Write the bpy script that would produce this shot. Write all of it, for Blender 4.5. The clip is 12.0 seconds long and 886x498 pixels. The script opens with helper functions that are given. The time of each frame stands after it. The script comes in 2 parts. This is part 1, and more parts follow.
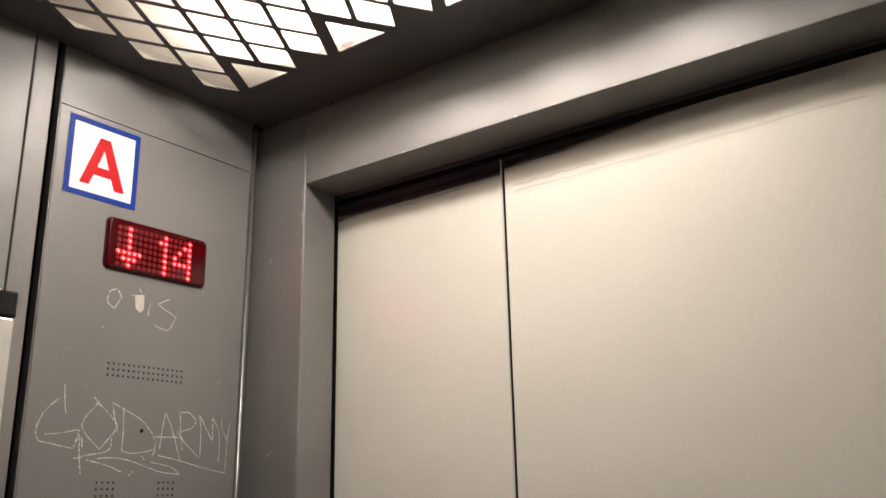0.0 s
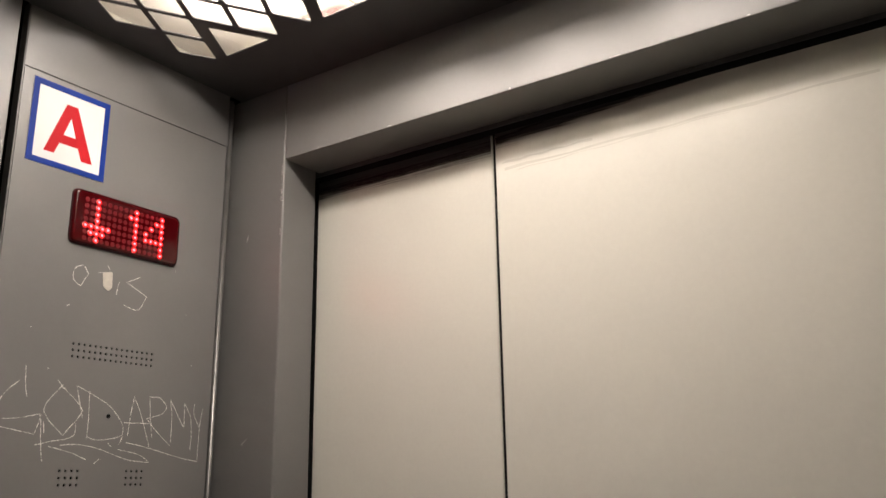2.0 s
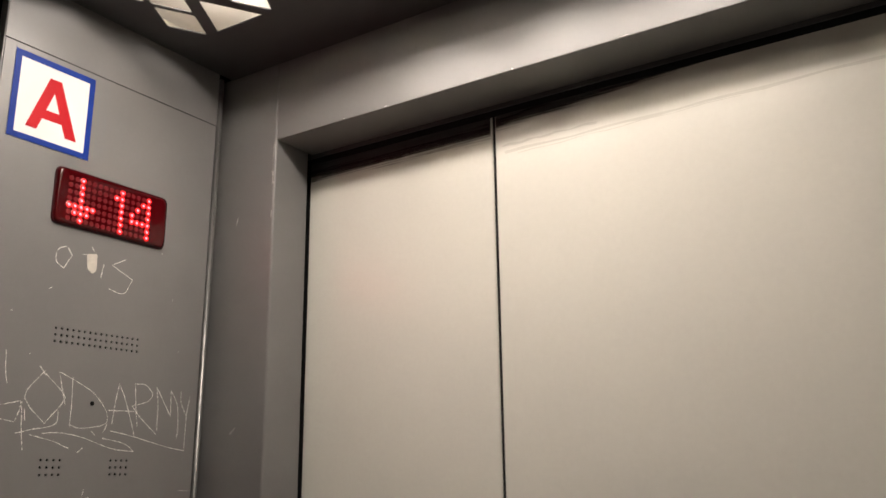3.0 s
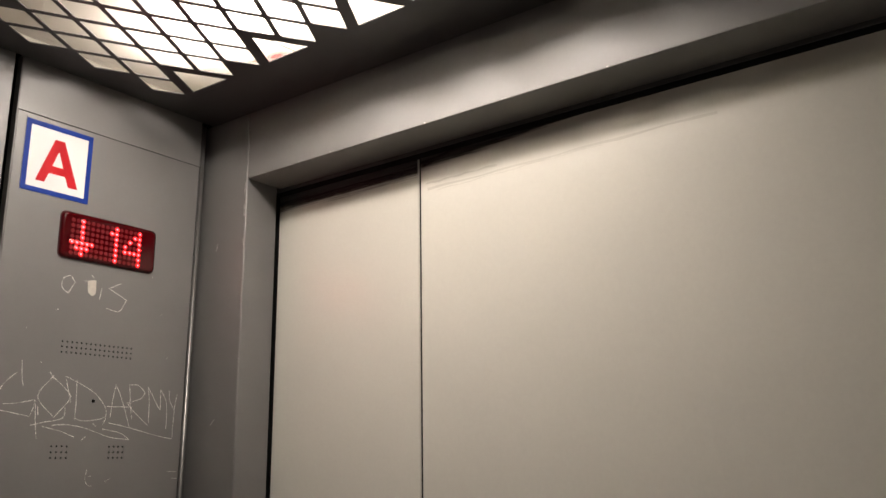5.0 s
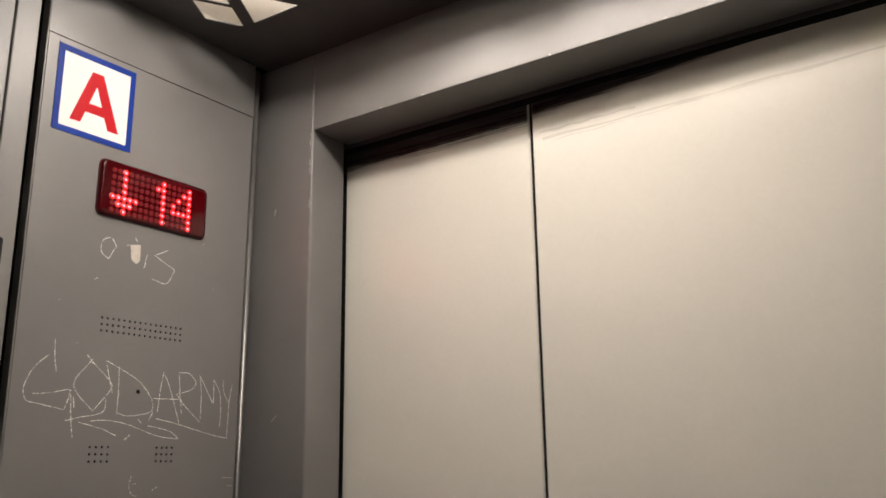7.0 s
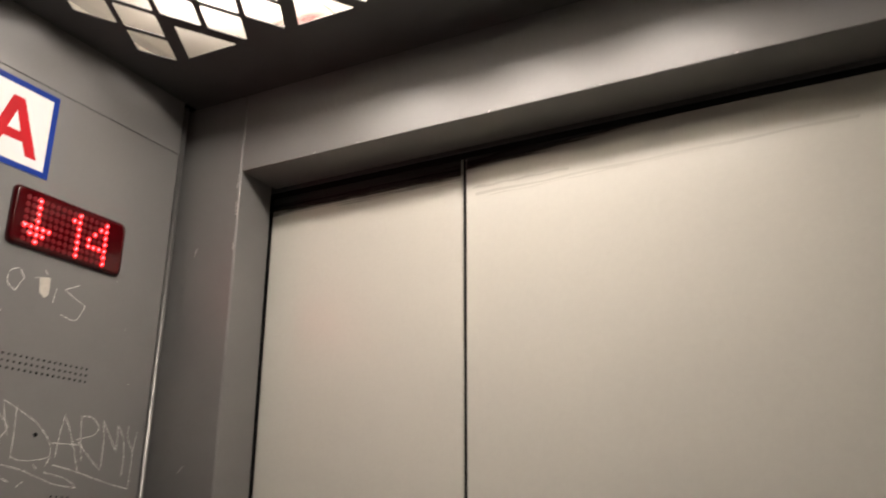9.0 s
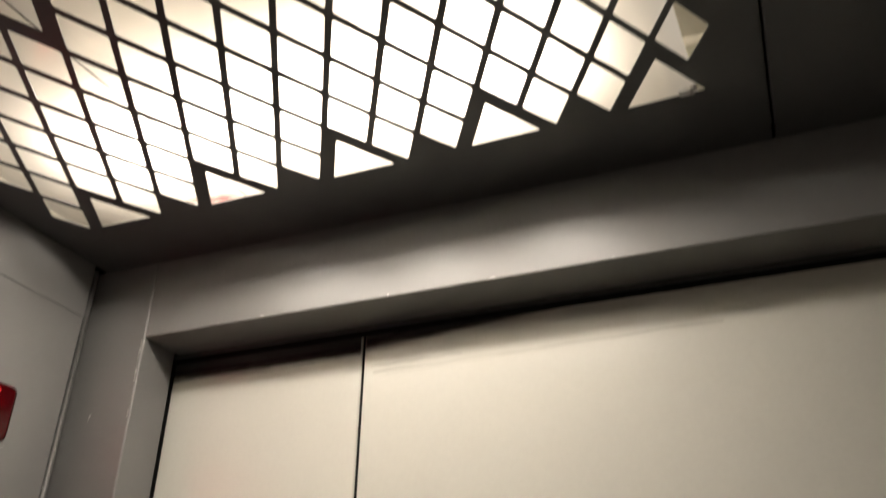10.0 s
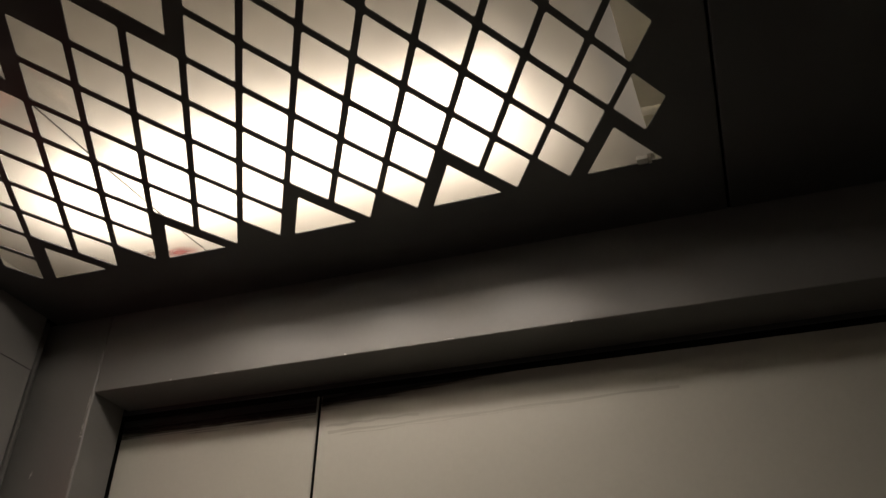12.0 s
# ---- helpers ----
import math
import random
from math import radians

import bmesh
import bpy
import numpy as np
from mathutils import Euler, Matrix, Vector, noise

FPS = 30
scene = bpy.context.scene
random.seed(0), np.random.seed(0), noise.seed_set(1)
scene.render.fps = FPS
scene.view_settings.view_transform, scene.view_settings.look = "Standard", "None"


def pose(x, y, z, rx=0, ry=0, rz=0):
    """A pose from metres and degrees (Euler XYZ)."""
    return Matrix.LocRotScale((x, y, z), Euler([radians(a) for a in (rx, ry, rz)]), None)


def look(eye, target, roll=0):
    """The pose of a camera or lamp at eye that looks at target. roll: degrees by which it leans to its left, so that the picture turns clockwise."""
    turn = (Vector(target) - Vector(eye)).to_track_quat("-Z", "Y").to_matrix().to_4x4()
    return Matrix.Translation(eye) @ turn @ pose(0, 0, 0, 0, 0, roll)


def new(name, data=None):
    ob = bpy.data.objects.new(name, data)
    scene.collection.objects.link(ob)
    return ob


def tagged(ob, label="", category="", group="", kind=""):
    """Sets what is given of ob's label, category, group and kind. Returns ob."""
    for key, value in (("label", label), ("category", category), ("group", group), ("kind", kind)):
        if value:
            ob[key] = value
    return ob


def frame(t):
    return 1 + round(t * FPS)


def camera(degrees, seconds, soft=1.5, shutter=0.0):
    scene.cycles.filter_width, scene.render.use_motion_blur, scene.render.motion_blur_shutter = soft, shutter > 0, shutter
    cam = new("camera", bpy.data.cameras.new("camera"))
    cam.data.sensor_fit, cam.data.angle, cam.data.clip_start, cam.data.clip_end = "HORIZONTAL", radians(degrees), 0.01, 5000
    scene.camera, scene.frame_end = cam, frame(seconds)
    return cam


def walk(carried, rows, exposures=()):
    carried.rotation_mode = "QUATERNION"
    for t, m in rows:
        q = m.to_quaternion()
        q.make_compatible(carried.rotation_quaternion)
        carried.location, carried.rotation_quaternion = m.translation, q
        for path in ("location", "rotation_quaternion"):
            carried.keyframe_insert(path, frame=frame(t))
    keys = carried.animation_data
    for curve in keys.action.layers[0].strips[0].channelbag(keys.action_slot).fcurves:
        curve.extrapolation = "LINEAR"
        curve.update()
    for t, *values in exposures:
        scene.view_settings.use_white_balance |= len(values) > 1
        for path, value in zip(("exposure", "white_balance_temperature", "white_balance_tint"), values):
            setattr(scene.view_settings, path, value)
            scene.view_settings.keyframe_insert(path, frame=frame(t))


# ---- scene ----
cam = camera(55.4, 12.0, shutter=0.5)
PATH = [
    (0, (0.051, -0.035, 1.442), (-1.077, 1.518, 2.002), -1.2),
    (0.5, (0.032, -0.027, 1.437), (-1.059, 1.559, 1.981), -1.4),
    (1, (0.04, -0.003, 1.44), (-1.059, 1.58, 1.975), -1.6),
    (1.5, (0.036, -0.007, 1.433), (-1.055, 1.581, 1.969), -1.5),
    (2, (-0.015, 0.009, 1.44), (-1.091, 1.605, 1.982), -1.0),
    (2.5, (-0.09, 0.041, 1.442), (-1.145, 1.652, 1.982), -0.7),
    (3, (-0.06, 0.03, 1.447), (-1.105, 1.655, 1.961), -0.7),
    (3.2, (0.036, 0.003, 1.432), (-1.015, 1.625, 1.946), -0.9),
    (4.8, (0.291, -0.089, 1.441), (-0.852, 1.479, 1.926), -0.8),
    (5, (0.29, -0.076, 1.433), (-0.861, 1.484, 1.925), -0.8),
    (5.5, (0.245, -0.044, 1.438), (-0.913, 1.518, 1.908), -0.3),
    (6, (0.144, -0.003, 1.431), (-0.987, 1.575, 1.91), -0.3),
    (6.5, (0.025, 0.019, 1.432), (-1.082, 1.607, 1.932), -0.6),
    (6.7, (-0.019, 0.017, 1.439), (-1.124, 1.609, 1.935), -0.8),
    (8.3, (-0.186, 0.026, 1.42), (-1.204, 1.659, 1.967), -0.2),
    (8.5, (-0.175, 0.026, 1.411), (-1.155, 1.674, 1.982), -0.5),
    (9, (-0.121, 0.011, 1.426), (-1.005, 1.688, 2.062), 0.3),
    (9.5, (-0.087, -0.012, 1.436), (-0.854, 1.677, 2.182), 0.4),
    (10, (-0.043, -0.035, 1.455), (-0.72, 1.586, 2.411), 0.9),
    (10.5, (-0.04, -0.04, 1.451), (-0.639, 1.522, 2.547), 1.5),
    (11, (-0.042, -0.045, 1.451), (-0.612, 1.523, 2.554), 1.0),
    (11.5, (-0.041, -0.045, 1.452), (-0.61, 1.525, 2.551), 1.0),
    (12, (-0.039, -0.033, 1.452), (-0.609, 1.549, 2.535), 0.9),
]
EXPOSURES = [(0, -0.06, 6500, 10), (0.5, -0.43, 6500, 10), (1.0, -0.31, 6500, 10), (2.0, -0.26, 6500, 10), (3.0, -0.23, 6500, 10), (5.0, -0.33, 6500, 10), (6.5, -0.28, 6500, 10),
             (8.5, -0.17, 6500, 10), (9.0, -0.38, 6500, 10), (9.5, -0.42, 6500, 10), (10.0, -0.33, 6550, 6), (10.5, -1.36, 6550, 5), (11.0, -1.80, 6650, 6), (12.0, -1.89, 6800, 8)]
walk(cam, [(t, look(eye, target, roll)) for t, eye, target, roll in PATH], EXPOSURES)

# ---- world: a closed lift car, no daylight ----
world = bpy.data.worlds.new("world")
world.use_nodes = True
world.node_tree.nodes["Background"].inputs["Color"].default_value = (0.0, 0.0, 0.0, 1)
scene.world = world
STRIP_STRENGTH = 69.0

# ---- main measures of the car ----
XL, XR = -1.236, 0.86          # side walls
YF, YB = 1.094, -0.62          # front wall face, back wall
ZC = 2.208                     # ceiling
XO, XO2, ZO = -1.110, 0.42, 2.05   # door opening
YD = 1.200                     # door leaves
XJ = -0.707                    # joint of the leaves
A, B = 0.0391, 0.0659          # half diagonals of a lattice cell
XT, Y0 = -0.1175, 0.6139       # lattice origin
TURN = -0.0014                  # the lattice lies a little askew


# ---- materials ----
def material(name):
    m = bpy.data.materials.new(name)
    m.use_nodes = True
    n = m.node_tree
    return m, n, n.nodes["Principled BSDF"]


def noise_node(n, scale, detail=4.0, rough=0.55, stretch=None):
    co = n.nodes.new("ShaderNodeTexCoord")
    tex = n.nodes.new("ShaderNodeTexNoise")
    tex.inputs["Scale"].default_value = scale
    tex.inputs["Detail"].default_value = detail
    tex.inputs["Roughness"].default_value = rough
    if stretch:
        mp = n.nodes.new("ShaderNodeMapping")
        mp.inputs["Scale"].default_value = stretch
        n.links.new(co.outputs["Object"], mp.inputs["Vector"])
        n.links.new(mp.outputs["Vector"], tex.inputs["Vector"])
    else:
        n.links.new(co.outputs["Object"], tex.inputs["Vector"])
    return tex.outputs["Fac"]


def ramp(n, fac, stops):
    r = n.nodes.new("ShaderNodeValToRGB")
    while len(r.color_ramp.elements) < len(stops):
        r.color_ramp.elements.new(0.5)
    for e, (p, c) in zip(r.color_ramp.elements, stops):
        e.position, e.color = p, (*c, 1)
    n.links.new(fac, r.inputs["Fac"])
    return r.outputs["Color"]


def mixed(n, fac, a, b, mode="MIX"):
    x = n.nodes.new("ShaderNodeMix")
    x.data_type, x.blend_type = "RGBA", mode
    if isinstance(fac, float):
        x.inputs[0].default_value = fac
    else:
        n.links.new(fac, x.inputs[0])
    for k, v in ((6, a), (7, b)):
        if isinstance(v, tuple):
            x.inputs[k].default_value = (*v, 1)
        else:
            n.links.new(v, x.inputs[k])
    return x.outputs[2]


def bumped(n, bsdf, heights):
    last = None
    for fac, dist, strength in heights:
        b = n.nodes.new("ShaderNodeBump")
        b.inputs["Distance"].default_value, b.inputs["Strength"].default_value = dist, strength
        n.links.new(fac, b.inputs["Height"])
        if last:
            n.links.new(last, b.inputs["Normal"])
        last = b.outputs["Normal"]
    n.links.new(last, bsdf.inputs["Normal"])


def paint(name, colour, rough, orange=0.00012, spread=0.06, smudge=1.0, octaves=5.0, peel=0.15, warp=0.03):
    """Sprayed or rolled enamel on sheet steel: faint mottling, fine orange peel, smudged gloss."""
    m, n, p = material(name)
    lo, hi = tuple(c * (1 - spread) for c in colour), tuple(c * (1 + spread) for c in colour)
    big = noise_node(n, 3.5, octaves, 0.6)
    base = ramp(n, big, [(0.3, lo), (0.7, hi)])
    fine = noise_node(n, 140.0, 3.0, 0.6)
    speck = ramp(n, fine, [(0.35, (0.985, 0.985, 0.985)), (0.65, (1.012, 1.012, 1.012))])
    n.links.new(mixed(n, 1.0, base, speck, "MULTIPLY"), p.inputs["Base Color"])
    rr = n.nodes.new("ShaderNodeMapRange")
    rr.inputs["To Min"].default_value, rr.inputs["To Max"].default_value = rough - 0.07 * smudge, rough + 0.08 * smudge
    n.links.new(noise_node(n, 6.0, octaves + 1.0, 0.65), rr.inputs["Value"])
    n.links.new(rr.outputs["Result"], p.inputs["Roughness"])
    bumped(n, p, [(noise_node(n, 320.0, 2.0), orange, peel), (noise_node(n, 4.0, 1.0), 0.0015, warp)])
    return m


def plain(name, colour, rough, metal=0.0, grain=60.0, spread=0.12, spec=0.5):
    m, n, p = material(name)
    lo, hi = tuple(c * (1 - spread) for c in colour), tuple(min(1.0, c * (1 + spread)) for c in colour)
    n.links.new(ramp(n, noise_node(n, grain), [(0.3, lo), (0.7, hi)]), p.inputs["Base Color"])
    p.inputs["Roughness"].default_value, p.inputs["Metallic"].default_value, p.inputs["Specular IOR Level"].default_value = rough, metal, spec
    return m


def glowing(name, colour, strength, base=(0.2, 0.01, 0.01)):
    m, n, p = material(name)
    p.inputs["Base Color"].default_value = (*base, 1)
    p.inputs["Emission Color"].default_value = (*colour, 1)
    p.inputs["Emission Strength"].default_value = strength
    p.inputs["Roughness"].default_value = 0.3
    return m


GREY = paint("grey_enamel", (0.155, 0.151, 0.146), 0.40, smudge=0.5)
GREY_CEIL = paint("dark_grey_enamel", (0.055, 0.054, 0.054), 0.45)
BEIGE = paint("beige_grey_enamel", (0.57, 0.555, 0.50), 0.30, orange=0.0002, spread=0.012, smudge=0.12, octaves=1.0, peel=0.55)
WALL_BOUNCE = paint("bounce_wall_enamel", (0.60, 0.585, 0.55), 0.40)
STEEL = plain("brushed_steel", (0.50, 0.48, 0.45), 0.34, 1.0, 25.0)
BRIGHT = plain("polished_steel", (0.85, 0.84, 0.80), 0.32, 0.9, 25.0, 0.05)
DULL = plain("dull_steel", (0.20, 0.195, 0.187), 0.36, 0.6, 25.0)
PRIMER = plain("bare_primer", (0.50, 0.47, 0.41), 0.6, 0.0, 120.0)
BLACK = plain("black_rubber", (0.008, 0.008, 0.008), 0.7, 0.0, 60.0, 0.12, 0.15)
RED_BLACK = plain("smoked_red_plastic", (0.045, 0.003, 0.005), 0.3, 0.0, 40.0, 0.1, 0.3)
DARK = plain("cavity_shade_and_screw", (0.006, 0.006, 0.006), 0.9, 0.0, 60.0, 0.12, 0.1)
WHITE_VINYL = plain("white_vinyl", (0.74, 0.73, 0.72), 0.5, 0.0, 8.0, 0.03, 0.2)
BLUE = plain("blue_print", (0.006, 0.030, 0.22), 0.5, 0.0, 30.0, 0.08, 0.12)
RED = plain("red_print", (0.43, 0.008, 0.014), 0.5, 0.0, 30.0, 0.05, 0.12)
HOUSING = plain("housing_enamel", (0.50, 0.48, 0.41), 0.5, 0.0, 12.0)
CREAM = plain("cream_plastic", (0.72, 0.68, 0.58), 0.4)
FLOOR_BOUNCE = plain("speckled_bounce_floor", (0.18, 0.174, 0.165), 0.5, 0.0, 90.0, 0.35)
LED_ON = glowing("led_lit", (1.0, 0.009, 0.011), 80.0)
LED_BLOOM = glowing("led_bloom", (1.0, 0.002, 0.008), 0.55)
LED_HALO = glowing("led_faint", (1.0, 0.0, 0.01), 0.07, (0.09, 0.002, 0.005))
STRIP = glowing("strip_glow", (1.0, 0.90, 0.82), STRIP_STRENGTH, (0.9, 0.9, 0.88))


def red_lens():
    m, n, p = material("dark_red_acrylic")
    n.links.new(ramp(n, noise_node(n, 20.0), [(0.3, (0.040, 0.0006, 0.0015)), (0.7, (0.052, 0.0008, 0.002))]), p.inputs["Base Color"])
    p.inputs["Roughness"].default_value = 0.14
    p.inputs["Specular IOR Level"].default_value = 0.32
    return m


def milk_pane():
    """Hazy acrylic: a rough see-through share that blurs the lamp, and a milky share that scatters it."""
    m, n, p = material("milky_acrylic")
    out = n.nodes["Material Output"]
    tr, di, mx = n.nodes.new("ShaderNodeBsdfTranslucent"), n.nodes.new("ShaderNodeBsdfDiffuse"), n.nodes.new("ShaderNodeMixShader")
    col = ramp(n, noise_node(n, 7.0, 5.0, 0.6), [(0.3, (0.74, 0.705, 0.65)), (0.7, (0.78, 0.745, 0.69))])
    n.links.new(col, tr.inputs["Color"])
    n.links.new(col, di.inputs["Color"])
    mx.inputs[0].default_value = 0.35
    n.links.new(tr.outputs[0], mx.inputs[1])
    n.links.new(di.outputs[0], mx.inputs[2])
    haze, share = n.nodes.new("ShaderNodeBsdfRefraction"), n.nodes.new("ShaderNodeMixShader")
    haze.inputs["Color"].default_value = (0.95, 0.93, 0.90, 1)
    haze.inputs["Roughness"].default_value, haze.inputs["IOR"].default_value = 0.42, 1.49
    share.inputs[0].default_value = 0.54
    n.links.new(mx.outputs[0], share.inputs[1])
    n.links.new(haze.outputs[0], share.inputs[2])
    gl, coat = n.nodes.new("ShaderNodeBsdfGlossy"), n.nodes.new("ShaderNodeMixShader")
    gl.inputs["Roughness"].default_value = 0.12
    coat.inputs[0].default_value = 0.045
    n.links.new(share.outputs[0], coat.inputs[1])
    n.links.new(gl.outputs[0], coat.inputs[2])
    n.links.new(coat.outputs[0], out.inputs["Surface"])
    return m


def scratch_mat():
    m, n, p = material("scratched_primer")
    fac = noise_node(n, 260.0, 3.0, 0.7)
    n.links.new(ramp(n, fac, [(0.36, (0.17, 0.165, 0.158)), (0.60, (0.76, 0.74, 0.69))]), p.inputs["Base Color"])
    p.inputs["Roughness"].default_value = 0.7
    return m


def grease_shade_mat():
    """Rubbed-on grease plus painted header shade: streaked along the sliding way, thinning out to its lower edge."""
    m, n, p = material("grease_and_shade")
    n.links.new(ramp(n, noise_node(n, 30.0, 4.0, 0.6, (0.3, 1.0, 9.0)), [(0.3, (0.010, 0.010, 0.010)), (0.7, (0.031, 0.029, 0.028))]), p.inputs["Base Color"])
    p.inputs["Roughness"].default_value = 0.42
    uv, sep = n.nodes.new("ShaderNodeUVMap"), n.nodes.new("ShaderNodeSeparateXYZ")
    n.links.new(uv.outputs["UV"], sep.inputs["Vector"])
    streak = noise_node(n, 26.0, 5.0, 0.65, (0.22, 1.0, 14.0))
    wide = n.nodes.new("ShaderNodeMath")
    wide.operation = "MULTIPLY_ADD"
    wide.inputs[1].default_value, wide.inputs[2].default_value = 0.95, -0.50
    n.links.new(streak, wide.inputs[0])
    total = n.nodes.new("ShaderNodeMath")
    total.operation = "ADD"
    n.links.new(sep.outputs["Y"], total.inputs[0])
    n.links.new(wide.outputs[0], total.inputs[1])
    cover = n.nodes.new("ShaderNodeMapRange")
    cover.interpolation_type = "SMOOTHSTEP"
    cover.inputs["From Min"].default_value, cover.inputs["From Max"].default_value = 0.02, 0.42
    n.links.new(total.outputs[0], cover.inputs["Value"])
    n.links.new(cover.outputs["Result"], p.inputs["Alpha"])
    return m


def stain_mat(name, colour):
    m, n, p = material(name)
    out = n.nodes["Material Output"]
    tr, clear, mx = n.nodes.new("ShaderNodeBsdfTranslucent"), n.nodes.new("ShaderNodeBsdfTransparent"), n.nodes.new("ShaderNodeMixShader")
    n.links.new(ramp(n, noise_node(n, 60.0), [(0.3, tuple(c * 0.8 for c in colour)), (0.7, colour)]), tr.inputs["Color"])
    uv, sep = n.nodes.new("ShaderNodeUVMap"), n.nodes.new("ShaderNodeSeparateXYZ")
    n.links.new(uv.outputs["UV"], sep.inputs["Vector"])
    cover = n.nodes.new("ShaderNodeMapRange")
    cover.interpolation_type = "SMOOTHSTEP"
    cover.inputs["From Max"].default_value, cover.inputs["To Max"].default_value = 0.8, 0.75
    n.links.new(sep.outputs["Y"], cover.inputs["Value"])
    n.links.new(cover.outputs["Result"], mx.inputs[0])
    n.links.new(clear.outputs[0], mx.inputs[1])
    n.links.new(tr.outputs[0], mx.inputs[2])
    n.links.new(mx.outputs[0], out.inputs["Surface"])
    return m


LENS, PANE, SCRATCH, GREASE_SHADE = red_lens(), milk_pane(), scratch_mat(), grease_shade_mat()
STAIN, SOOT = stain_mat("red_stain", (0.27, 0.075, 0.075)), stain_mat("brown_stain", (0.22, 0.17, 0.15))


# ---- mesh helpers ----
def mesh_of(bm, mat, name):
    me = bpy.data.meshes.new(name)
    bmesh.ops.recalc_face_normals(bm, faces=bm.faces)
    bm.to_mesh(me)
    bm.free()
    me.materials.append(mat)
    return me


def part(name, bm, mat, parent=None, label="", smooth=False):
    ob = new(name, mesh_of(bm, mat, name))
    if smooth:
        ob.data.shade_smooth()
    ob.parent = parent
    return tagged(ob, label)


def block(bm, lo, hi, bevel=0.0, seg=2):
    lo, hi = Vector(lo), Vector(hi)
    r = bmesh.ops.create_cube(bm, size=1.0, matrix=Matrix.LocRotScale((lo + hi) / 2, None, hi - lo))
    if bevel:
        edges = list({e for v in r["verts"] for e in v.link_edges})
        bmesh.ops.bevel(bm, geom=edges, offset=bevel, segments=seg, profile=0.5, affect="EDGES")
    return bm


def box(lo, hi, bevel=0.0, seg=2):
    return block(bmesh.new(), lo, hi, bevel, seg)


def rod(a, b, radius, seg=20, bevel=0.0):
    bm = bmesh.new()
    a, b = Vector(a), Vector(b)
    m = Matrix.Translation((a + b) / 2) @ (b - a).to_track_quat("Z", "Y").to_matrix().to_4x4()
    r = bmesh.ops.create_cone(bm, cap_ends=True, segments=seg, radius1=radius, radius2=radius, depth=(b - a).length, matrix=m)
    if bevel:
        rim = [e for e in bm.edges if len(e.link_faces) == 2 and any(len(f.verts) > 4 for f in e.link_faces)]
        bmesh.ops.bevel(bm, geom=rim, offset=bevel, segments=2, affect="EDGES")
    return bm


def sheet(outer, holes, place, thick):
    """A plate with holes cut through. outer, holes: loops of (u, v); place(u, v, w) puts them in the world."""
    flat = bmesh.new()
    loops = []
    for loop in (outer, *holes):
        vs = [flat.verts.new((u, v, 0)) for u, v in loop]
        loops.append(len(vs))
        for a, b in zip(vs, vs[1:] + vs[:1]):
            flat.edges.new((a, b))
    bmesh.ops.triangle_fill(flat, use_beauty=True, edges=flat.edges[:])
    flat.verts.index_update()
    pts = [tuple(v.co[:2]) for v in flat.verts]
    tris = [[v.index for v in f.verts] for f in flat.faces]
    flat.free()
    bm = bmesh.new()
    front = [bm.verts.new(place(u, v, 0.0)) for u, v in pts]
    back = [bm.verts.new(place(u, v, thick)) for u, v in pts]
    for t in tris:
        bm.faces.new([front[k] for k in t])
        bm.faces.new([back[k] for k in reversed(t)])
    start = 0
    for count in loops:
        for k in range(count):
            p, q = start + k, start + (k + 1) % count
            bm.faces.new((front[p], front[q], back[q], back[p]))
        start += count
    return bm


def rounded(loop, r, steps=3):
    """A loop with its corners rounded by about r."""
    out = []
    for k, p in enumerate(loop):
        p = Vector(p)
        a, b = Vector(loop[k - 1]) - p, Vector(loop[(k + 1) % len(loop)]) - p
        a, b = a.normalized() * r, b.normalized() * r
        for s in range(steps + 1):
            f = s / steps
            out.append(tuple(p + a * (1 - f) ** 2 + b * f ** 2))
    return out


def on_wall(u, v, w=0.0):
    """Millimetres on the operating panel to the world; w: metres proud of it."""
    return (XL + w, 0.6424 + 0.978 * u / 1000, 1.361 + 0.976 * v / 1000)


# ---- setting: floor, walls, ceiling ----
wall_west = tagged(new("wall_west"), "grey enamelled steel side wall of a lift car", "wall", kind="structure")


def holes_grid(u0, u1, nu, v0, v1, nv, r=2.3):
    out = []
    for i in range(nu):
        for j in range(nv):
            cu, cv = u0 + (u1 - u0) * i / (nu - 1), v0 + (v1 - v0) * j / (nv - 1)
            out.append([(cu + r * math.cos(k * math.pi / 4), cv + r * math.sin(k * math.pi / 4)) for k in range(8)])
    return out


cuts = holes_grid(135, 285.5, 16, 293, 313.5, 3) + holes_grid(133, 164, 4, 93, 114.5, 3) + holes_grid(253, 283, 4, 93, 114.5, 3)
part("operating_panel", sheet([(0, -1394), (405, -1394), (426.5, 752.0), (0, 752.0)], cuts, lambda u, v, w: on_wall(u, v, -w), 0.0015), GREY, wall_west)
part("upper_panel", box((XL - 0.0015, 0.641, 2.0965), (XL, 1.0615, ZC), 0.0004, 1), GREY, wall_west)
part("panel_shade_backing", box((XL - 0.06, 0.643, 0), (XL - 0.006, 1.0585, ZC)), DARK, wall_west)
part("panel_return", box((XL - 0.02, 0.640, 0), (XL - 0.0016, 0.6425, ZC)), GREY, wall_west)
part("gap_shade", box((XL - 0.06, 0.60, 0), (XL - 0.022, 0.63, ZC)), DARK, wall_west)
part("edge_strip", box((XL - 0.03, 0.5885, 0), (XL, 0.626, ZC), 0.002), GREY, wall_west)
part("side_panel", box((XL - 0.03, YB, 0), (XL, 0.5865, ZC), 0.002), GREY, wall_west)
part("side_shade_backing", box((XL - 0.06, YB, 0), (XL - 0.031, 0.60, ZC)), DARK, wall_west)

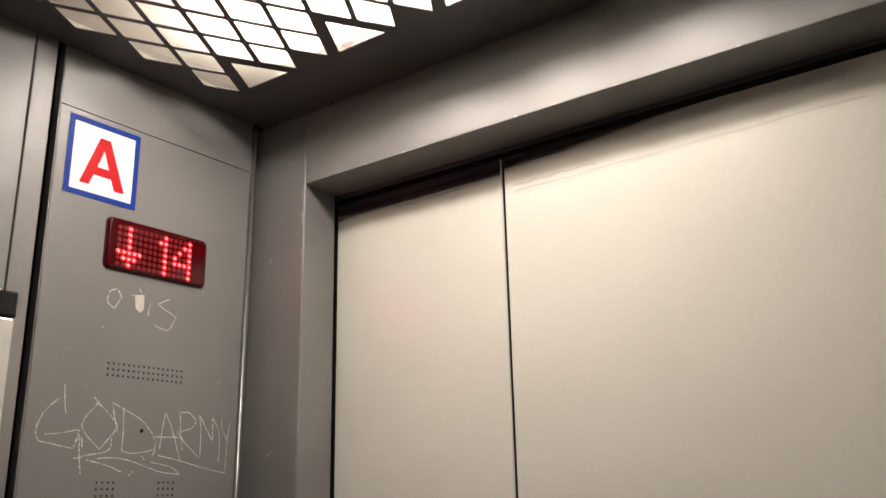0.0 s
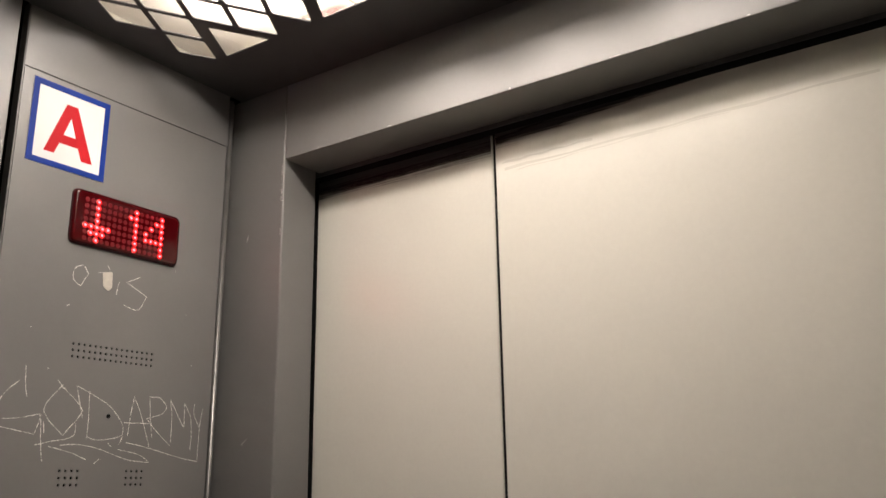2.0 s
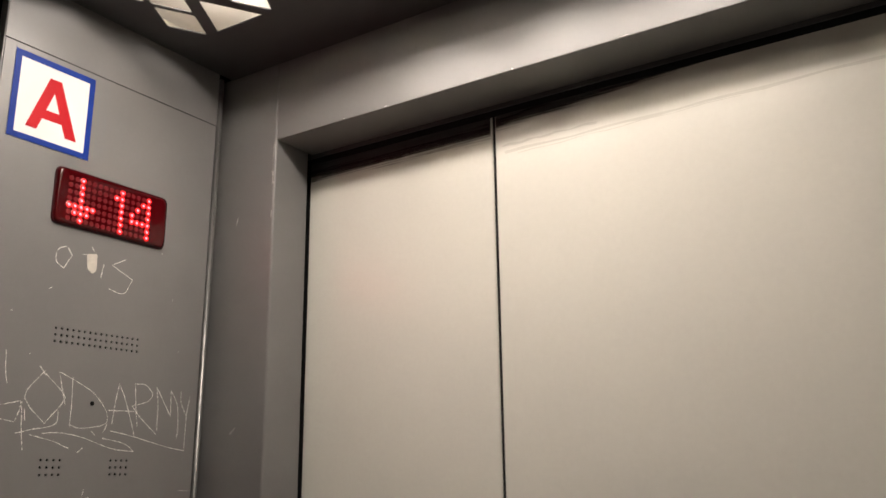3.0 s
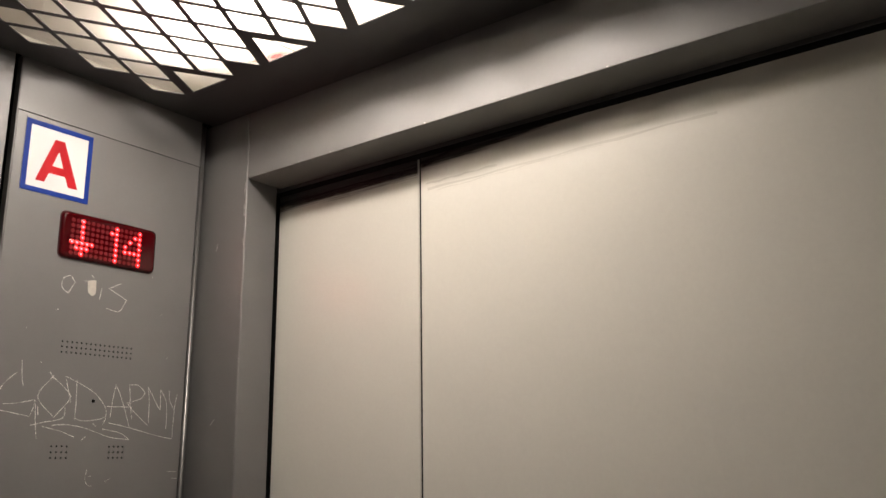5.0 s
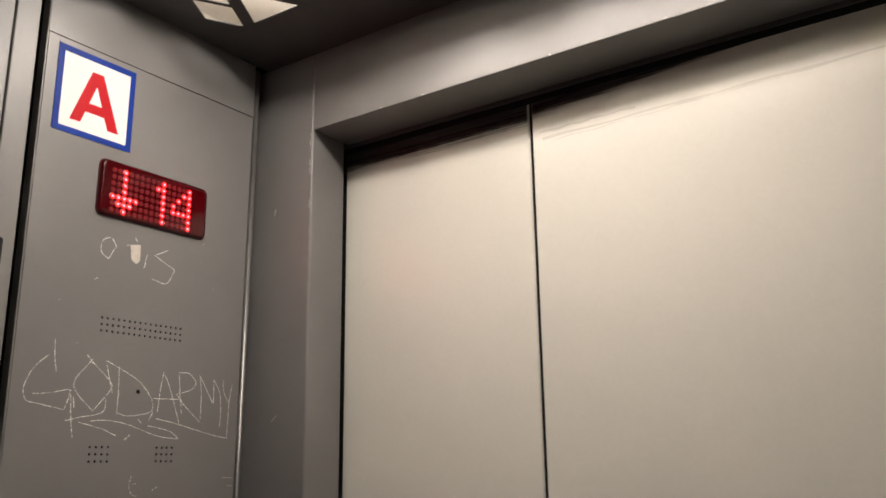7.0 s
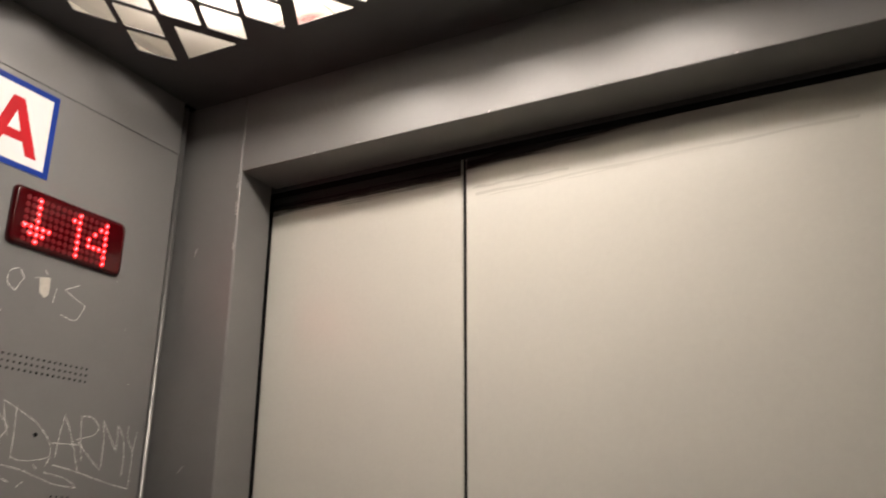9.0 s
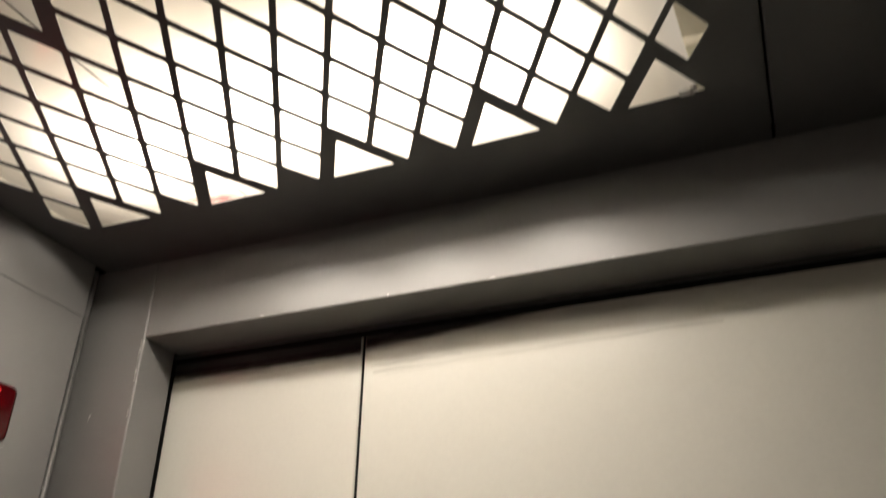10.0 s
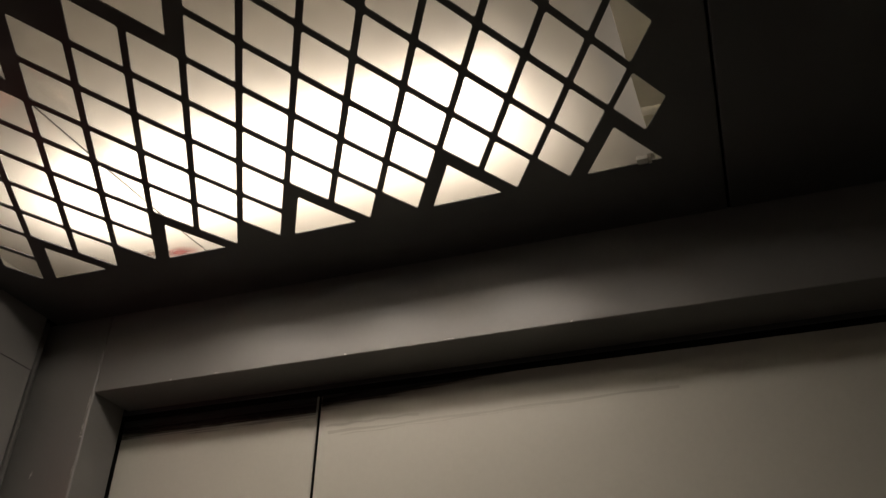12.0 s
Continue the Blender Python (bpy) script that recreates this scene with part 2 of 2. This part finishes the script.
wall_north = tagged(new("wall_north"), "grey enamelled steel door wall of a lift car", "wall", kind="structure")
part("return_panel", box((XL - 0.06, YF, 0), (XO, YF + 0.090, ZC), 0.004, 4), GREY, wall_north)
transom = box((XO + 0.0008, YF + 0.0006, ZO), (XO2, YF + 0.098, ZC), 0.002, 3)
for v in transom.verts:
    if v.co.z < ZO + 0.05:
        v.co.z += 0.0005 * math.sin(v.co.x * 3)
part("transom", transom, GREY, wall_north)
part("return_panel", box((XO2, YF, 0), (XR, YF + 0.096, ZC), 0.0025, 3), GREY, wall_north)
part("header_lip", box((XO - 0.02, YF + 0.0985, 2.043), (XO2 + 0.02, YF + 0.1015, 2.10), 0.0008, 1), GREY_CEIL, wall_north, "dark folded lip")
part("header_gap_shade", box((XO - 0.02, YF + 0.1016, 2.032), (XO2 + 0.02, YF + 0.1045, 2.10), 0.0008, 1), BLACK, wall_north, "black strip standing in for the shaded header gap")
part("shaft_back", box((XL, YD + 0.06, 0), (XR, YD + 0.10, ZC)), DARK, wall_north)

wall_east = part("wall_east", box((XR, YB, 0), (XR + 0.04, YF + 0.2, ZC)), WALL_BOUNCE)
tagged(wall_east, "unseen side wall of a lift car, made pale to bounce light", "wall", kind="structure")
wall_south = part("wall_south", box((XL, YB - 0.04, 0), (XR, YB, ZC)), WALL_BOUNCE)
tagged(wall_south, "unseen back wall of a lift car, made pale to bounce light", "wall", kind="structure")
floor = part("floor", box((XL - 0.06, YB - 0.04, -0.05), (XR + 0.04, YF + 0.2, 0)), FLOOR_BOUNCE)
tagged(floor, "unseen grey speckled floor of a lift car, toned to bounce light", "floor", kind="structure")

SEAM = 0.014
ceiling = bmesh.new()
block(ceiling, (SEAM + 0.004, YB, ZC - 0.004), (XR, YF, ZC + 0.02), 0.002)
block(ceiling, (XL, YB, ZC - 0.004), (SEAM, 0.268, ZC + 0.02), 0.002)
block(ceiling, (XL - 0.06, YB - 0.04, 2.37), (XR + 0.04, YF + 0.2, 2.39))
tagged(part("ceiling", ceiling, GREY_CEIL), "dark grey enamelled sheet steel ceiling panels", "ceiling", kind="structure")

# corner moulding between the operating panel and the door wall
LEAN = 0.010     # the strip stands a little out of plumb
mould = part("trim", rod((XL - 0.001, 1.0675 - LEAN * 2.1, 0), (XL - 0.001, 1.0685, ZC - 0.012), 0.0048, 20), DULL, None, "", True)
tagged(mould, "dull rounded steel corner strip", "trim", kind="structure")
groove_shade = box((XL - 0.03, 1.0560, 0), (XL - 0.0045, 1.0715, ZC))
for v in groove_shade.verts:
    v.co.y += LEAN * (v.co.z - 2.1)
part("groove_shade", groove_shade, DARK, mould)

# ---- ceiling light: pierced panel, milky sheet, tube ----
light = tagged(new("ceiling_light"), "recessed lift light behind a dark panel pierced with diamonds", "ceiling light")
SAG = 0.0134


def sag(x, y):
    fx, fy = (x + 0.616) / 0.63, (y - 0.683) / 0.41
    return SAG * max(0.0, 1 - fx * fx) * max(0.0, 1 - fy * fy)


def lattice(loop):
    return [(XT + a - TURN * b, Y0 + b + TURN * a) for a, b in loop]


def cell(i, j, inset=0.0088):
    cx, cy, k = -A * i, B * j, 1 - inset / B
    return rounded(lattice([(cx, cy - B * k), (cx + A * k, cy), (cx, cy + B * k), (cx - A * k, cy)]), 0.0045)


def tri(i, way):
    cx, tip, base = -A * i, 0.0357, 2 * B - 0.0055
    cy = B * (1 + 2 * way)
    half = (base - tip) * A / B
    return rounded(lattice([(cx, cy + way * tip), (cx + half, cy + way * base), (cx - half, cy + way * base)]), 0.0035)


cut = []
for j in range(-2, 5):
    for i in range(-1, 27):
        if (i + j) % 2 == 0 and not (j in (-2, 4) and i % 6 == 0):
            cut.append(cell(i, j))
for i in range(0, 25, 6):
    cut += [tri(i, 1), tri(i, -1)]
part("pierced_panel", sheet([(XL + 0.001, 0.27), (SEAM, 0.27), (SEAM, YF - 0.001), (XL + 0.001, YF - 0.001)], cut,
     lambda u, v, w: (u, v, ZC - 0.004 + w - sag(u, v)), 0.0015), GREY_CEIL, light, "dark grey steel sheet pierced with diamonds")
ZT, YT, HALF = 2.276, 0.785, 0.050
case = bmesh.new()
block(case, (-1.205, 0.36, ZC), (-1.195, 1.01, 2.345))
block(case, (-0.012, 0.36, ZC), (-0.002, 1.01, 2.345))
block(case, (-1.195, 0.36, ZC), (-0.012, 0.37, 2.345))
block(case, (-1.195, 1.0, ZC), (-0.012, 1.01, 2.345))
block(case, (-1.205, 0.36, 2.346), (-0.002, 1.01, 2.352))
part("housing", case, HOUSING, light, "cream enamelled sheet housing")
part("batten", box((-1.015, YT - HALF - 0.006, ZT + 0.002), (-0.215, YT + HALF + 0.006, 2.345), 0.004), CREAM, light, "cream batten")
strip = bmesh.new()
strip.faces.new([strip.verts.new(p) for p in ((-0.99, YT - HALF, ZT), (-0.24, YT - HALF, ZT), (-0.24, YT + HALF, ZT), (-0.99, YT + HALF, ZT))])
part("light_strip", strip, STRIP, light, "lit flat lamp strip")
for x in (-1.0, -0.230):
    part("end_cap", box((x - 0.009, YT - HALF - 0.003, ZT - 0.005), (x + 0.009, YT + HALF + 0.003, ZT + 0.0015), 0.002), CREAM, light)


def pane(loop, lift, thick=0.0025):
    """A thin sagging sheet with its own thickness."""
    bm = bmesh.new()
    n = 14
    (ax, ay), (bx, by), (cx, cy), (dx, dy) = loop
    skins = []
    for up in (0.0, thick):
        grid = []
        for i in range(n + 1):
            row = []
            for j in range(n + 1):
                f, g = i / n, j / n
                x = (ax * (1 - f) + bx * f) * (1 - g) + (dx * (1 - f) + cx * f) * g
                y = (ay * (1 - f) + by * f) * (1 - g) + (dy * (1 - f) + cy * f) * g
                row.append(bm.verts.new((x, y, ZC - 0.0015 + lift + up - sag(x, y) + 0.0012 * noise.noise((x * 6, y * 6, lift * 90)))))
            grid.append(row)
        for i in range(n):
            for j in range(n):
                bm.faces.new((grid[i][j], grid[i + 1][j], grid[i + 1][j + 1], grid[i][j + 1]))
        skins.append(grid)
    low, top = skins
    rim = [(i, 0) for i in range(n)] + [(n, j) for j in range(n)] + [(i, n) for i in range(n, 0, -1)] + [(0, j) for j in range(n, 0, -1)]
    for (i, j), (k, q) in zip(rim, rim[1:] + rim[:1]):
        bm.faces.new((low[i][j], low[k][q], top[k][q], top[i][j]))
    return bm


for loop, lift in ([(-0.098, 0.38), (-0.072, 0.99), (-0.806, 0.99), (-0.834, 0.38)], 0.0030), ([(-0.79, 0.99), (-1.168, 0.99), (-1.162, 0.38), (-0.82, 0.38)], 0.0070):
    sheet_ob = part("diffuser", pane(loop, lift), PANE, light, "milky acrylic diffuser sheet", True)
    sheet_ob.visible_shadow = False
edge = bmesh.new()
for k in range(12):
    y0, y1 = 0.40 + k * 0.049, 0.40 + (k + 1) * 0.049
    x0, x1 = -0.834 + 0.046 * (y0 - 0.38), -0.834 + 0.046 * (y1 - 0.38)
    ring = []
    for x, y in ((x0, y0), (x1, y1)):
        z = ZC + 0.0005 - sag(x, y)
        ring.append([edge.verts.new(p) for p in ((x - 0.0009, y, z), (x + 0.0009, y, z), (x + 0.0009, y, z + 0.004), (x - 0.0009, y, z + 0.004))])
    for q in range(4):
        edge.faces.new((ring[0][q], ring[0][(q + 1) % 4], ring[1][(q + 1) % 4], ring[1][q]))
part("sheet_edge", edge, DULL, light, "cut edge where the two sheets meet")
part("support_rod", rod((-0.10, 0.886, 2.25), (-0.012, 0.889, 2.25), 0.006, 12), CREAM, light, "", True)
bolt = part("bolt", rod((-0.099, 0.9335, ZC - 0.0045), (-0.084, 0.9335, ZC - 0.0045), 0.0068, 6, 0.0012), BRIGHT, light, "small bright steel retaining bolt")
part("washer", rod((-0.0838, 0.9335, ZC - 0.0045), (-0.079, 0.9335, ZC - 0.0045), 0.0074, 16, 0.0006), STEEL, bolt, "steel washer")


def stain(x0, y0, rx, ry, mat):
    """A blot on the underside of the diffuser sheet, fading out to its rim."""
    bm = bmesh.new()
    uv = bm.loops.layers.uv.new("uv")
    z = ZC + 0.0042 - sag(x0, y0)
    mid = bm.verts.new((x0, y0, z))
    ring = []
    for k in range(28):
        a = k * math.pi / 14
        r = 1 + 0.25 * noise.noise((math.cos(a) * 1.7, math.sin(a) * 1.7, x0 * 9))
        ring.append(bm.verts.new((x0 + rx * r * math.cos(a), y0 + ry * r * math.sin(a), z)))
    for k in range(28):
        face = bm.faces.new((mid, ring[k], ring[(k + 1) % 28]))
        for loop, v in zip(face.loops, (1.0, 0.0, 0.0)):
            loop[uv].uv = (0.5, v)
    part("stain", bm, mat, light, "reddish stain on the diffuser").visible_shadow = False


stain(-0.856, 0.940, 0.044, 0.018, STAIN)
stain(-0.902, 0.930, 0.034, 0.013, SOOT)

# ---- door leaves ----
def ribbon(pts, width, wobble=0.0):
    """A thin flat mark along points in the world, lying in a plane that faces the car."""
    bm = bmesh.new()
    prev = None
    for k, p in enumerate(pts):
        p = Vector(p)
        a, b = Vector(pts[max(k - 1, 0)]), Vector(pts[min(k + 1, len(pts) - 1)])
        d = (b - a).normalized()
        side = Vector((-d.z, 0, d.x)) * width * (1 + wobble * random.uniform(-1, 1)) / 2
        pair = [bm.verts.new(p + side), bm.verts.new(p - side)]
        if prev:
            bm.faces.new((prev[0], prev[1], pair[1], pair[0]))
        prev = pair
    return bm


def door_leaf(x0, x1, y, lab, seal_x, roll):
    leaf = tagged(new("lift_door_leaf"), f"closed {lab} beige-grey enamelled sliding lift door leaf", "door leaf", "lift door leaves")
    part("panel", box((x0, y, 0.005), (x1, y + 0.03, 2.10), roll, 4), BEIGE, leaf)
    part("edge_seal", box((seal_x, y + 0.0025, 0.005), (seal_x + 0.001, y + 0.0279, 2.09)), BLACK, leaf, "black rubber edge seal")
    return leaf


narrow = door_leaf(XO - 0.009, XJ - 0.0036, YD + 0.001, "narrow", XJ - 0.0035, 0.0028)
wide = door_leaf(XJ + 0.0042, XO2 + 0.06, YD - 0.003, "wide", XJ + 0.0031, 0.0016)
part("gasket", box((XJ - 0.0024, YD + 0.020, 0.005), (XJ + 0.0030, YD + 0.028, 2.09)), BLACK, narrow, "black rubber gasket")
part("gasket", box((XO - 0.035, YD + 0.004, 0.005), (XO - 0.0092, YD + 0.025, 2.09)), BLACK, narrow, "black rubber gasket")
RUB = paint("rubbed_enamel", (0.46, 0.445, 0.395), 0.34)
for x0, x1, z0, z1, w in ((-0.685, -0.10, 1.963, 1.972, 0.0040), (-0.69, -0.52, 1.975, 1.978, 0.003), (-0.66, -0.30, 1.957, 1.966, 0.0012)):
    part("rub_mark", ribbon([(x0 + (x1 - x0) * k / 14, YD - 0.0033, z0 + (z1 - z0) * k / 14 + 0.0012 * math.sin(k * 1.7)) for k in range(15)], w, 0.6), RUB, wide, "faint scuff line")

# greasy smears on the heads of the leaves, header shade painted in with them
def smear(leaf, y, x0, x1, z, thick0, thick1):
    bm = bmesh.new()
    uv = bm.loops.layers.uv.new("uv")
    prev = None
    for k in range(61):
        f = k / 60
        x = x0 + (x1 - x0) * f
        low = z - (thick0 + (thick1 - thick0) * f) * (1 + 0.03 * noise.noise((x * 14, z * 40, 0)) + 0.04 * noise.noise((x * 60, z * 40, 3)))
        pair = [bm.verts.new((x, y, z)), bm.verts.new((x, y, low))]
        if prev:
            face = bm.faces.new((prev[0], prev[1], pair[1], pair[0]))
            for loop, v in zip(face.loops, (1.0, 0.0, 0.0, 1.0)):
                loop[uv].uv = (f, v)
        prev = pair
    part("grease_shade_smear", bm, GREASE_SHADE, leaf, "dark greasy smear with the header's shade painted in")


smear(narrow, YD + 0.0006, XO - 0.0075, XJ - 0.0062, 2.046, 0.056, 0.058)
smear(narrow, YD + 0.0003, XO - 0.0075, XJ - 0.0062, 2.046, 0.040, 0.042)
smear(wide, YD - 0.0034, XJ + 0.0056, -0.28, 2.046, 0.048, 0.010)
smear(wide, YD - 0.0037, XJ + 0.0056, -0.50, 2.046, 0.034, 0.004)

# ---- chipped paint on the door wall ----
for x, z, dx, dz, w in ((-1.203, 1.900, 0.004, 0.014, 0.0014), (-1.192, 1.518, 0.012, 0.010, 0.0010), (-1.1148, 2.022, 0.0006, 0.022, 0.0008),
                        (-1.1146, 1.972, 0.0006, 0.020, 0.0010), (-1.1165, 1.966, 0.006, 0.001, 0.0010), (-1.1146, 1.90, 0.0005, 0.014, 0.0008)):
    part("paint_chip", ribbon([(x + dx * k / 8 + 0.0005 * math.sin(k * 2.3), YF - 0.0003, z + dz * k / 8) for k in range(9)], w, 0.8), SCRATCH, wall_north, "pale paint chip")
# frayed paint where the corner of the jamb has been knocked
random.seed(11)
for k in range(16):
    z, reach = 1.968 + 0.0042 * k + random.uniform(-0.0015, 0.0015), random.uniform(0.0012, 0.0042)
    rise = random.uniform(-0.003, 0.004)
    part("paint_chip", ribbon([(-1.1142 - reach * q / 4, YF - 0.0003, z + rise * q / 4) for q in range(5)], random.uniform(0.0005, 0.0010), 0.6), SCRATCH, wall_north, "pale paint chip")
for x, w, h in ((-0.95, 0.004, 0.0008), (-0.86, 0.012, 0.0007), (-0.614, 0.004, 0.0016), (-0.44, 0.016, 0.0007), (-0.24, 0.005, 0.0008)):
    part("paint_chip", ribbon([(x + w * k / 4, YF + 0.0002, ZO + 0.0026 + 0.0003 * math.sin(k * 2.1)) for k in range(5)], h, 0.8), SCRATCH, wall_north, "pale paint chip")

# ---- lettered sign ----
sign = tagged(new("lift_sign"), "white vinyl sign with a blue border and a red letter A", "sign")


def flat_part(name, loops, w, thick, mat, label=""):
    return part(name, sheet(loops[0], loops[1:], lambda u, v, d: on_wall(u, v, w - d), thick), mat, sign, label)


flat_part("backing", [[(18, 596), (159, 596), (159, 742), (18, 742)]], 0.0006, 0.0006, WHITE_VINYL)
flat_part("border", [[(18, 596), (159, 596), (159, 742), (18, 742)], [(28.5, 606), (149, 606), (149, 731.5), (28.5, 731.5)]], 0.0010, 0.0004, BLUE, "printed blue border")
flat_part("letter", [[(79, 713), (99, 713), (134, 620.5), (114, 620.5), (106, 641), (72, 641), (64.5, 620.5), (46, 620.5)], [(89, 690), (100.5, 657), (77.5, 657)]], 0.0010, 0.0004, RED, "red letter A")

# ---- floor indicator ----
indicator = tagged(new("floor_indicator"), "dark red floor indicator with a lit down arrow and 14", "floor indicator")


def bulged(u0, u1, v0, v1, r, profile):
    """A rounded cushion: rings of (inset mm, height m)."""
    bm = bmesh.new()
    rings = []
    for ins, h in profile:
        base = [(u0 + ins, v0 + ins), (u1 - ins, v0 + ins), (u1 - ins, v1 - ins), (u0 + ins, v1 - ins)]
        rings.append([bm.verts.new(on_wall(u, v, h)) for u, v in rounded(base, r, 5)])
    for a, b in zip(rings, rings[1:]):
        for k in range(len(a)):
            q = (k + 1) % len(a)
            bm.faces.new((a[k], a[q], b[q], b[k]))
    bm.faces.new(rings[-1])
    return bm


part("bezel", bulged(105, 323, 477.5, 573.5, 13, [(0, 0.0), (0, 0.0022), (1.0, 0.0032), (2.5, 0.0033)]), RED_BLACK, indicator, "smoked red rim")
part("lens", bulged(106.5, 321.5, 479, 572, 12, [(0, 0.0025), (0.3, 0.0045), (1.5, 0.0062), (4, 0.0072), (8, 0.0075)]), LENS, indicator, "dark red acrylic window", True)
LIT = {(3, r) for r in range(7)} | {(1, 4), (2, 4), (4, 4), (5, 4), (2, 5), (4, 5)}
LIT |= {(10, r) for r in range(7)} | {(9, 1)}
LIT |= {(15, r) for r in range(7)} | {(14, 1), (13, 2), (12, 3), (12, 4), (13, 4), (14, 4)}


def dot(rings, mats, name):
    """A low LED dome from rings of (radius, height), the innermost capped with the last material."""
    bm = bmesh.new()
    loops = [[bm.verts.new((h, r * math.cos(k * math.pi / 6), r * math.sin(k * math.pi / 6))) for k in range(12)] for r, h in rings]
    for a, b in zip(loops, loops[1:]):
        for k in range(12):
            bm.faces.new((a[k], a[(k + 1) % 12], b[(k + 1) % 12], b[k]))
    bm.faces.new(loops[-1]).material_index = len(mats) - 1
    me = mesh_of(bm, mats[0], name)
    for m in mats[1:]:
        me.materials.append(m)
    return me


lit_mesh = dot([(0.0058, 0.0), (0.0046, 0.0003), (0.0023, 0.0008)], [LED_BLOOM, LED_ON], "led_lit")
faint_mesh = dot([(0.0042, 0.0), (0.0036, 0.0005)], [LED_HALO], "led_faint")
for c in range(1, 16):
    for r in range(7):
        led = new("led", lit_mesh if (c, r) in LIT else faint_mesh)
        led.matrix_basis = Matrix.Translation(on_wall(150.7 + (c - 3) * 10.75, 556.3 - r * 11.25, 0.0075))
        led.parent = indicator

# ---- scratched writing ----
graffiti = tagged(new("scratched_graffiti"), "pale words and scribbles scratched into the grey paint", "graffiti")


def strokes(name, lines, width=0.00068, label=""):
    bm = bmesh.new()
    for line in lines:
        pts = [Vector(p) for p in line]
        path = []
        for k in range(len(pts) - 1):
            p0, p1, p2, p3 = pts[max(k - 1, 0)], pts[k], pts[k + 1], pts[min(k + 2, len(pts) - 1)]
            sharp1 = k > 0 and (p1 - p0).angle(p2 - p1) > 1.25
            sharp2 = k < len(pts) - 2 and (p2 - p1).angle(p3 - p2) > 1.25
            m1 = (p2 - p1) if sharp1 or k == 0 else (p2 - p0) / 2
            m2 = (p2 - p1) if sharp2 or k == len(pts) - 2 else (p3 - p1) / 2
            n = max(2, int((p2 - p1).length / 5))
            for s in range(n):
                f = s / n
                path.append(p1 * (2 * f ** 3 - 3 * f ** 2 + 1) + m1 * (f ** 3 - 2 * f ** 2 + f) + p2 * (3 * f ** 2 - 2 * f ** 3) + m2 * (f ** 3 - f ** 2))
        path.append(pts[-1])
        prev = None
        for k, p in enumerate(path):
            d = (path[min(k + 1, len(path) - 1)] - path[max(k - 1, 0)]).normalized()
            h = width * 1000 * (0.75 + 0.5 * random.random())
            side = Vector((-d.y, d.x)) * h
            p = p + side * random.uniform(-0.4, 0.4)
            pair = [bm.verts.new(on_wall(*(p + side), 0.00025)), bm.verts.new(on_wall(*(p - side), 0.00025))]
            if prev:
                bm.faces.new((prev[0], prev[1], pair[1], pair[0]))
            prev = pair
    return part(name, bm, SCRATCH, graffiti, label)


strokes("letter_g", [[(53, 247), (33, 228), (20, 200), (24, 180), (39, 176), (85, 168), (91, 188), (91, 199), (57, 191), (34, 189)], [(60, 271), (63, 241), (67, 223)]])
strokes("letter_o", [[(115, 253), (126, 240)], [(125, 247), (98, 213), (103, 194), (132, 168), (159, 201), (158, 215), (126, 242)]])
strokes("letter_d", [[(148, 247), (155, 224), (163, 197)], [(148, 247), (173, 237), (210, 219), (233, 197), (240, 182), (239, 173)], [(172, 240), (174, 200), (174, 164)], [(173, 168), (192, 163), (224, 167), (241, 173), (234, 157)]])
strokes("letter_a", [[(249, 171), (252, 202), (257, 238), (275, 203), (295, 151)], [(241, 193), (296, 194)]])
strokes("letter_r", [[(288, 240), (292, 204), (298, 170)], [(288, 239), (309, 239), (325, 226), (318, 213), (285, 202), (306, 182), (337, 158)]])
strokes("letter_m", [[(338, 164), (337, 207), (332, 237), (365, 189), (363, 233), (378, 209), (382, 178), (381, 151)]])
strokes("letter_y", [[(385, 233), (386, 214), (399, 192)], [(405, 226), (400, 195), (398, 132), (354, 139), (292, 153), (247, 161)]])
strokes("underline", [[(153, 188), (149, 167), (111, 158), (88, 152)], [(93, 198), (97, 157), (102, 128)], [(98, 188), (101, 171)],
        [(129, 153), (159, 155), (198, 149), (252, 133), (295, 129), (276, 141), (234, 149)], [(110, 151), (149, 142), (176, 132)], [(200, 133), (191, 126)], [(213, 159), (220, 153)]])
for line in ([(209, 71), (206, 54), (212, 42), (221, 40)], [(212, 58), (219, 59)], [(249, 48), (261, 54)], [(390, 65), (416, 64)], [(403, 51), (416, 50)]):
    strokes("small_scratch", [line], 0.0004)
strokes("scratched_loop", [[(138, 445), (124, 437), (123, 418), (137, 409), (146, 427), (149, 432), (141, 443)]])
strokes("scratched_bar", [[(167, 438), (193, 442)], [(208, 429), (204, 406)], [(249, 445), (223, 431), (265, 413), (250, 387), (221, 390)], [(183, 453), (188, 447)]])
part("paint_chip", sheet(rounded([(175, 440), (194, 444), (195, 416), (188, 409), (178, 416)], 3), [], lambda u, v, w: on_wall(u, v, 0.0003 - w), 0.0003), PRIMER, graffiti, "bare pale patch")
tagged(part("screw", rod(on_wall(210, 202, -0.001), on_wall(210, 202, 0.0012), 0.0034, 14, 0.0005), DARK), "small dark screw in the operating panel", "screw")

for u, v, du, dv in ((116, 372, 5, 3), (322, 470, 1.5, 2), (60, 330, 2, 0.6), (352, 392, 1.2, 1.5), (96, 268, 1.0, 2.2), (372, 300, 0.8, 3.0)):
    strokes("speck", [[(u, v), (u + du * 0.5, v + dv * 0.7), (u + du, v + dv)]], 0.0004)

# ---- control station at the side panel ----
station = tagged(new("control_station"), "brushed steel control plate with a black top cap", "control panel")
part("plate", box((XL - 0.001, 0.40, 0.95), (XL + 0.012, 0.602, 1.7145), 0.003), BRIGHT, station)
part("cap", box((XL - 0.001, 0.40, 1.715), (XL + 0.014, 0.604, 1.756), 0.004), BLACK, station, "black plastic cap")
